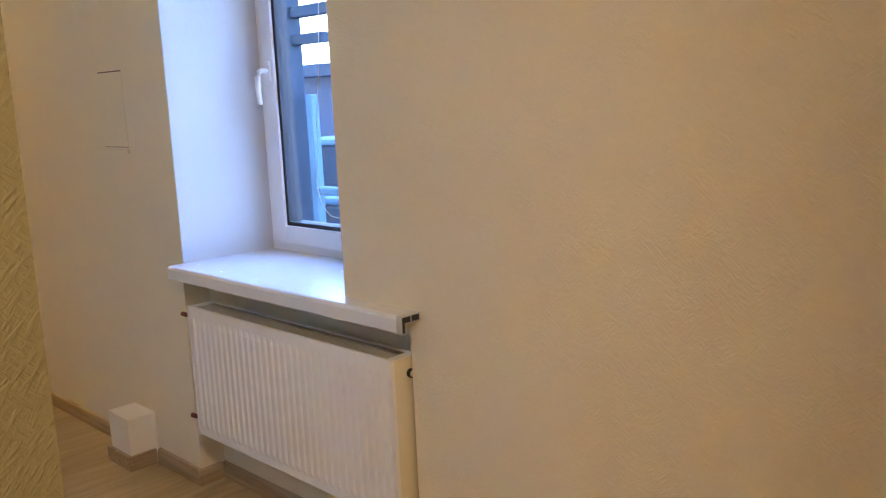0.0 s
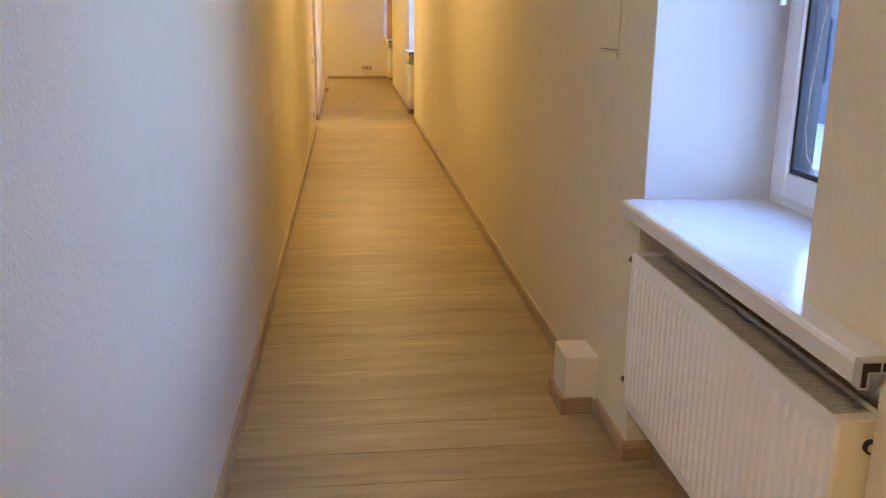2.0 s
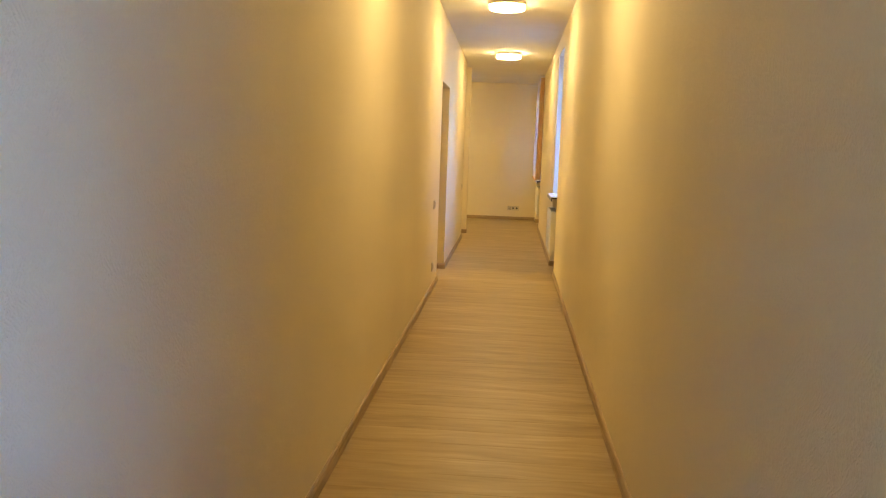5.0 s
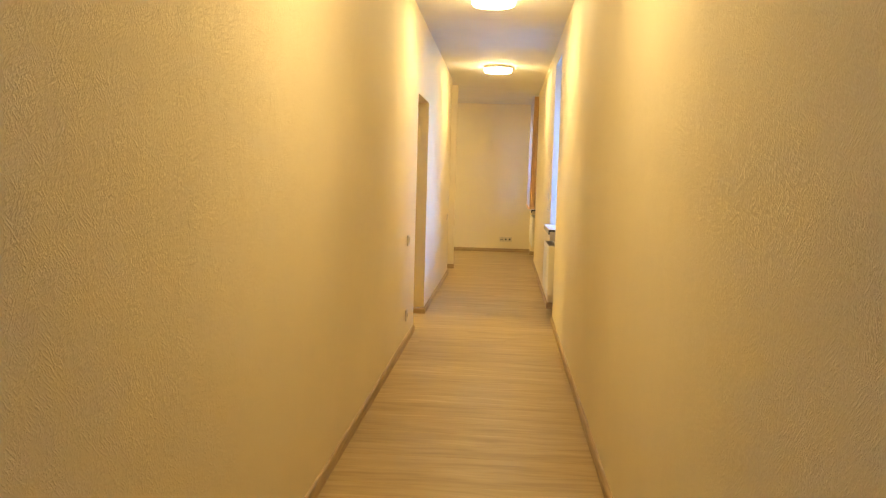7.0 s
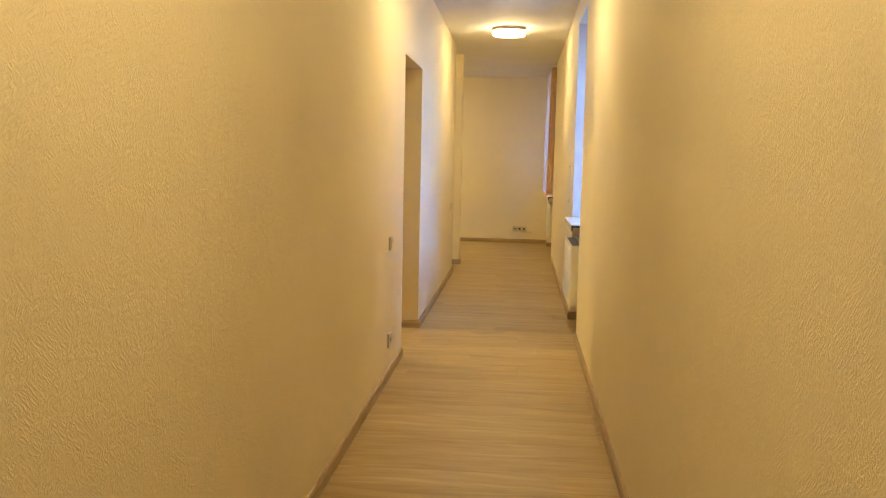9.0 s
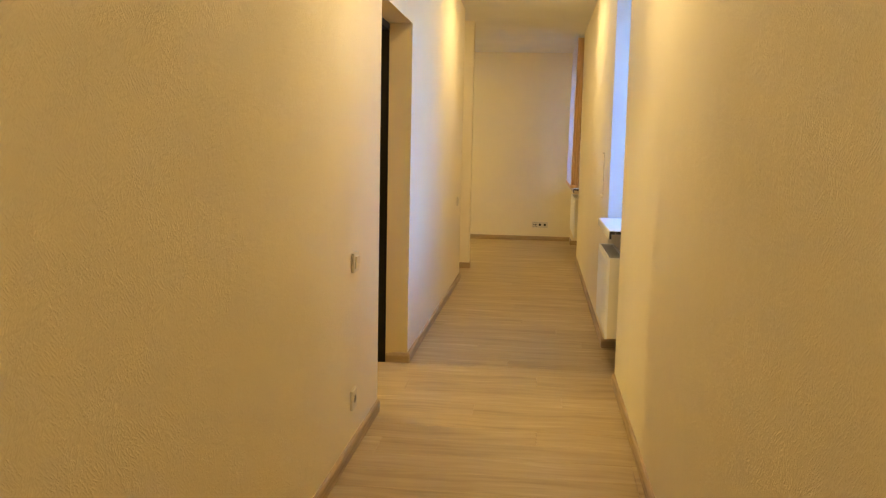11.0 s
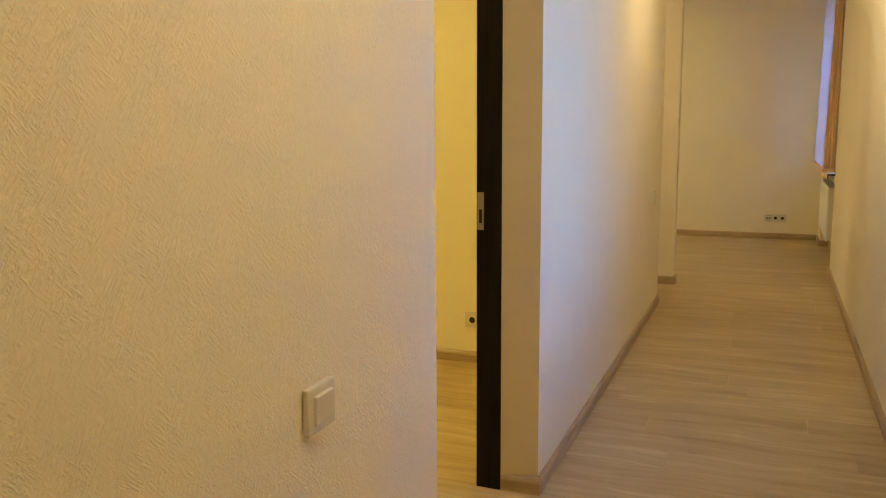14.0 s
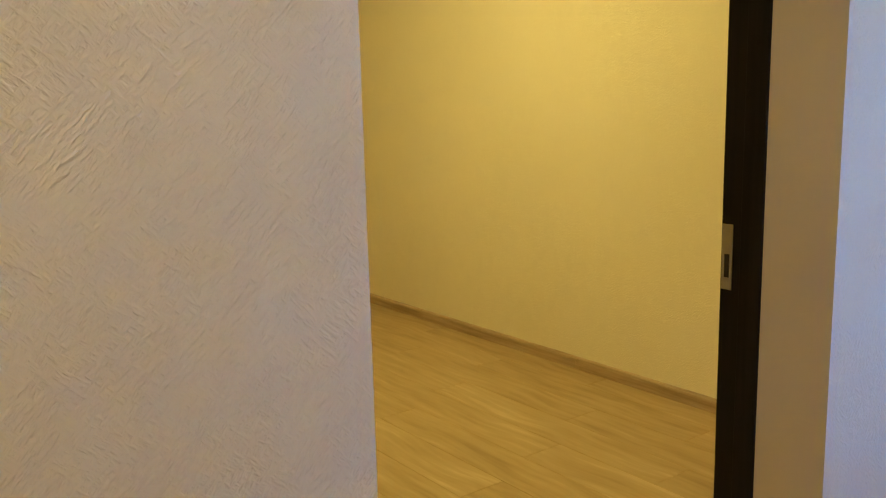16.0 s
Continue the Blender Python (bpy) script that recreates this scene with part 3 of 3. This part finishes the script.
# ---- switches and sockets ----
def plate_thing(name, label, category, group, at, turn, modules, inserts):
    """A wall plate that faces +x before it is turned; inserts: 'rocker', 'socket' or 'data' for each module."""
    thing = empty(name, at, label, category, group)
    thing.rotation_euler = (0, 0, radians(turn))
    half, total = 0.043, 0.086 + 0.071 * (modules - 1)
    bm = bmesh.new()
    box(bm, 0, 0.0115, -total / 2, total / 2, -half, half, bevel=0.003)
    part("frame", bm, IVORY, thing)
    for k, kind in enumerate(inserts):
        c = (k - (modules - 1) / 2) * 0.071
        if kind == "rocker":
            bm = bmesh.new()
            box(bm, 0.006, 0.0175, c - 0.027, c + 0.027, -0.027, 0.027, bevel=0.002)
            for v in bm.verts:
                if v.co.x > 0.0145:
                    v.co.x += 0.05 * v.co.z
            part("rocker", bm, IVORY, thing)
        elif kind == "socket":
            bm = bmesh.new()
            rings = []
            for r, d in ((0.0275, 0.006), (0.0275, 0.0140), (0.0215, 0.0140), (0.0195, 0.0100), (0.0195, -0.0005)):
                rings.append([bm.verts.new((d, c + r * math.cos(a), r * math.sin(a))) for a in (2 * math.pi * s / 28 for s in range(28))])
            for a, b in zip(rings, rings[1:]):
                for s in range(28):
                    bm.faces.new((a[s], a[(s + 1) % 28], b[(s + 1) % 28], b[s]))
            bm.faces.new(rings[-1])
            insert = part("socket_insert", bm, IVORY, thing)
            bm = bmesh.new()
            cylinder(bm, (0.0119, c, 0), "x", 0.0168, 0.001, 24)
            part("recess", bm, DARK, insert, "dark socket recess")
        else:
            bm = bmesh.new()
            box(bm, 0.006, 0.0145, c - 0.027, c + 0.027, -0.027, 0.027, bevel=0.002)
            insert = part("data_insert", bm, IVORY, thing)
            boxed("gap", GAP, insert, (0.0112, 0.0122, c - 0.0295, c + 0.0295, -0.0295, 0.0295), label="dark gap round the insert")
            boxed("port", DARK, insert, (0.0140, 0.0151, c - 0.020, c - 0.004, -0.010, 0.006), (0.0140, 0.0151, c + 0.004, c + 0.020, -0.010, 0.006), label="dark data port")
    return thing


near_switch = plate_thing("light_switch", "ivory single-rocker light switch beside the doorway", "light switch", "light switches", (0.0015, 7.448, 0.834), 0, 1, ["rocker"])
near_switch.scale = (1.1, 1.12, 0.97)
plate_thing("light_switch", "ivory light switch near the wall's end", "light switch", "light switches", (0.0015, 12.005, 0.808), 0, 1, ["rocker"])
plate_thing("wall_socket", "ivory single wall socket low beside the doorway", "socket", "wall sockets", (0.0015, 7.440, 0.239), 0, 1, ["socket"])
plate_thing("wall_socket", "ivory triple plate with data port and two sockets", "socket", "wall sockets", (0.80, Y_END - 0.0015, 0.228), -90, 3, ["data", "socket", "socket"])
plate_thing("wall_socket", "ivory wall socket in the side room", "socket", "wall sockets", (-0.76, 10.5185, 0.24), -90, 1, ["socket"])


# ---- access panels in the right wall ----
def access_panel(y0, y1, z0, z1):
    thing = empty("access_panel", (W, (y0 + y1) / 2, z0), "small flush access panel papered like the wall", "access panel", "access panels")
    o = Vector(thing.location)
    boxed("surround", GAP, thing, (-0.0009, 0.0, y0 + 0.004 - o.y, y1 - 0.002 - o.y, 0.0005, z1 - z0 + 0.0035), label="dark gap round the panel")
    bm = bmesh.new()
    box(bm, -0.0022, -0.0010, y0 - o.y, y1 - o.y, 0.003, z1 - z0 - 0.001, bevel=0.0004)
    for v in bm.verts:
        if v.co.x < -0.0016:
            v.co.x -= 0.0006 * max(0.0, 1.0 - v.co.z / (z1 - z0))
    part("panel", bm, PAPER, thing, "cream papered panel")
    boxed("lip", PAPER, thing, (-0.0105, 0.0, y0 - 0.004 - o.y, y1 + 0.004 - o.y, -0.024, -0.006), bevel=0.002)


access_panel(0.322, 0.518, 1.246, 1.526)
access_panel(10.25, 10.44, 1.0, 1.298)

# ---- boxed-in pipe at the skirting ----
pipe_box = empty("pipe_box", (1.18, 0.43, 0), "small white boxed-in pipe casing with skirting round it", "pipe casing")
boxed("casing", CASING, pipe_box, (1.122 - 1.18, W - 1.18, 0.345 - 0.43, 0.512 - 0.43, 0.0, 0.208), bevel=0.002)
for a in ((1.108, 1.122, 0.331, 0.526), (1.122, W - 0.0145, 0.331, 0.345), (1.122, W - 0.0145, 0.512, 0.526)):
    boxed("skirting", SKIRT_X, pipe_box, (a[0] - 1.18, a[1] - 1.18, a[2] - 0.43, a[3] - 0.43, 0.0, 0.060), bevel=0.003, label="grey-brown skirting strip")


# ---- blind at the third window ----
blind = empty("roman_blind", (1.18, 14.9, 0.85), "long orange-tan fabric blind with a pale front, lowered to the sill", "blind")
bz0, bz1, by0, by1, bx0 = 0.862, 2.60, 14.165, 15.8, 1.14
bm = bmesh.new()
rows_ = 14
left, right_ = [], []
for k in range(rows_ + 1):
    z = bz0 + (bz1 - bz0) * k / rows_
    for ybit, side in ((by0, left), (by1, right_)):
        side.append(bm.verts.new((bx0 + 0.004 * math.sin(k * 2.1) + 0.022 * k / rows_ - 1.18, ybit - 14.9, z - 0.85)))
for k in range(rows_):
    bm.faces.new((left[k], left[k + 1], right_[k + 1], right_[k]))
ob = part("front_cloth", bm, LILAC, blind, "pale lilac-white front cloth")
mod = ob.modifiers.new("thickness", "SOLIDIFY")
mod.thickness, mod.offset = 0.004, 1
# side cloth hangs in vertical folds
bm = bmesh.new()
cols = 15
grid = []
for k in range(rows_ + 1):
    z = bz0 + (bz1 - bz0) * k / rows_
    grid.append([bm.verts.new((bx0 + 0.006 + 0.022 * k / rows_ + (W - 0.002 - bx0 - 0.006 - 0.022 * k / rows_) * c / (cols - 1) - 1.18,
                               by0 - 0.004 + 0.010 * math.sin(c * 1.5) - 14.9, z - 0.85)) for c in range(cols)])
for a, b in zip(grid, grid[1:]):
    for c in range(cols - 1):
        bm.faces.new((a[c], a[c + 1], b[c + 1], b[c]))
ob = part("side_cloth", bm, TAN, blind, "orange-tan side cloth in folds", smooth=True)
mod = ob.modifiers.new("thickness", "SOLIDIFY")
mod.thickness, mod.offset = 0.003, 0
boxed("bottom_bar", TAN, blind, (bx0 - 0.004 - 1.18, W - 0.01 - 1.18, by0 - 0.016 - 14.9, by0 + 0.01 - 14.9, 0.010, 0.042),
      (bx0 - 0.006 - 1.18, bx0 + 0.012 - 1.18, by0 + 0.01 - 14.9, by1 - 14.9, 0.010, 0.042), bevel=0.003)
boxed("head_rail", PVC, blind, (bx0 + 0.03 - 1.18, W - 0.002 - 1.18, by0 - 14.9, by1 - 14.9, bz1 - 0.85, bz1 - 0.82), bevel=0.003)


# ---- blind cord in the first window: a loop of beads on a string ----
LOOP = [(-0.838, 2.494), (-0.800, 1.80), (-0.762, 1.46), (-0.737, 1.32), (-0.723, 1.22), (-0.720, 1.14), (-0.738, 1.085), (-0.775, 1.055),
        (-0.815, 1.052), (-0.850, 1.085), (-0.868, 1.15), (-0.872, 1.30), (-0.866, 1.80), (-0.858, 2.494)]
bm = bmesh.new()
cord_points = []
for (ya, za), (yb, zb) in zip(LOOP, LOOP[1:]):
    steps = max(1, round(math.hypot(yb - ya, zb - za) / 0.008))
    for k in range(steps):
        cord_points.append((1.30, ya + (yb - ya) * k / steps, za + (zb - za) * k / steps))
cord_points.append((1.30, *LOOP[-1]))
tube(bm, cord_points, 0.0010, 5)
for p in cord_points:
    if p[2] < 1.75:
        bmesh.ops.create_icosphere(bm, subdivisions=1, radius=0.0021, matrix=Matrix.Translation(p))
cord = tagged(part("blind_cord", bm, CORD, None, smooth=True), "thin white bead cord loop hanging at the window", "cord")

# ---- outside ----
ground = tagged(boxed("ground", YARD, None, (OUT, 900, -900, 900, -1.3, -1.0)), "thin trodden snow on the yard ground", "ground", kind="structure")
house = empty("house", (14, 10, -1.0), "rendered house across the yard, dim blue dusk light put into its colour", "house")
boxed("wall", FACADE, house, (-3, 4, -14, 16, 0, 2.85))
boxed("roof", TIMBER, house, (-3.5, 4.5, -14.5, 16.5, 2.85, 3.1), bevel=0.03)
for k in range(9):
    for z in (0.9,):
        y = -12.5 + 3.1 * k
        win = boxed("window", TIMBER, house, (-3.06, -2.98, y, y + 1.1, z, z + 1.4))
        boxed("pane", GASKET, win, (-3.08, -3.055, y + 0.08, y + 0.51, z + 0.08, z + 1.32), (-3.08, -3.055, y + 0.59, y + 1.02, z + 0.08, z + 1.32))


def timber_post(x, y, top, mat, label, half=0.09):
    bm = bmesh.new()
    box(bm, -half, half, -half, half, -1.0, top, bevel=0.012)
    ob = tagged(part("timber_post", bm, mat), label, "post", "yard posts")
    ob.location = (x, y, 0)


timber_post(3.4, 2.24, 2.9, TIMBER, "weathered porch post, dim blue dusk light put into its colour", 0.06)
timber_post(3.42, 2.06, 1.43, SNOW, "frosted post in the yard, dim blue dusk light put into its colour", 0.033)
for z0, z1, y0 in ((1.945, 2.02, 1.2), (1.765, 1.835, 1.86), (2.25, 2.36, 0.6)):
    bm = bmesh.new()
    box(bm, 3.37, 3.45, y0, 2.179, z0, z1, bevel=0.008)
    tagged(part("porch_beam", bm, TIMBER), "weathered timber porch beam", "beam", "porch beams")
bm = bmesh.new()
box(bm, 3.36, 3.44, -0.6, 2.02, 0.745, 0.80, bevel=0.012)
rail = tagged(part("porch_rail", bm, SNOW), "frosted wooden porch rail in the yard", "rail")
for k in range(12):
    bm = bmesh.new()
    box(bm, 3.38, 3.42, -0.5 + 0.2 * k, -0.45 + 0.2 * k, -1.0, 0.745)
    part("baluster", bm, TIMBER, rail)
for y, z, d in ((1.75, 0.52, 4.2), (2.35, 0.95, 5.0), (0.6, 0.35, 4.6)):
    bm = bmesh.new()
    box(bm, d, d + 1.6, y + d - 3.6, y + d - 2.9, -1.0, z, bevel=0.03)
    stack = tagged(part("timber_stack", bm, TIMBER), "timber stack in the yard, its colour darkened for dusk", "timber stack", "timber stacks")
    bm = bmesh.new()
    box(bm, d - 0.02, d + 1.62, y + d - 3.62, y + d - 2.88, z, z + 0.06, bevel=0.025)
    part("snow_cap", bm, SNOW, stack, "snow lying on top, its colour darkened to dusk blue")


# ---- floor boards, laid across the corridor ----
BOARD_W, BOARD_L = 0.193, 1.285
shared = {}


def board_mesh(length, width):
    key = (round(length, 3), round(width, 3))
    if key not in shared:
        bm = bmesh.new()
        c = 0.0014
        l, w = length / 2 - 0.0005, width / 2 - 0.0005
        low = [bm.verts.new((sx * l, sy * w, -0.008)) for sx, sy in ((-1, -1), (1, -1), (1, 1), (-1, 1))]
        mid = [bm.verts.new((sx * l, sy * w, -0.0009)) for sx, sy in ((-1, -1), (1, -1), (1, 1), (-1, 1))]
        top = [bm.verts.new((sx * (l - c), sy * (w - c), 0.0)) for sx, sy in ((-1, -1), (1, -1), (1, 1), (-1, 1))]
        for a, b in ((low, mid), (mid, top)):
            for k in range(4):
                bm.faces.new((a[k], a[(k + 1) % 4], b[(k + 1) % 4], b[k]))
        bm.faces.new(top)
        shared[key] = mesh_of("plank", bm, OAK)
    return shared[key]


rng = random.Random(11)
far_boards = bmesh.new()
y = Y_BACK - 0.1
previous = 0.0
while y < Y_END + 0.1:
    ymid = y + BOARD_W / 2
    if Y_ENTRY < ymid < 6.3:
        spans = (-0.05, RECESS)
    elif ymid < Y_ENTRY:
        spans = (-2.6, RECESS)
    elif ymid < 10.5:
        spans = (-4.6, RECESS)
    elif ymid < Y_CORNER - 0.1:
        spans = (-0.05, RECESS)
    else:
        spans = (-3.2, RECESS)
    single = Y_ENTRY < ymid < 7.4
    offset = (previous + rng.uniform(0.32, 0.62) * BOARD_L) % BOARD_L
    previous = offset
    x = spans[0] - BOARD_L + offset
    if single:
        x = spans[0] if spans[0] > -1 else spans[0] - 0.74
    while x < spans[1]:
        step = 1.40 if single and x > -0.5 else BOARD_L
        a, b = max(x, spans[0]), min(x + step, spans[1])
        x += step
        if b - a < 0.02:
            continue
        if b < -2.0:
            box(far_boards, a + 0.0005, b - 0.0005, y + 0.0005, y + BOARD_W - 0.0005, -0.008, 0.0)
            continue
        ob = new("plank", board_mesh(b - a, BOARD_W))
        ob.location = ((a + b) / 2, ymid, 0.0)
        ob.parent = floor
    y += BOARD_W
tagged(part("far_planks", far_boards, OAK, floor), kind="stuff")
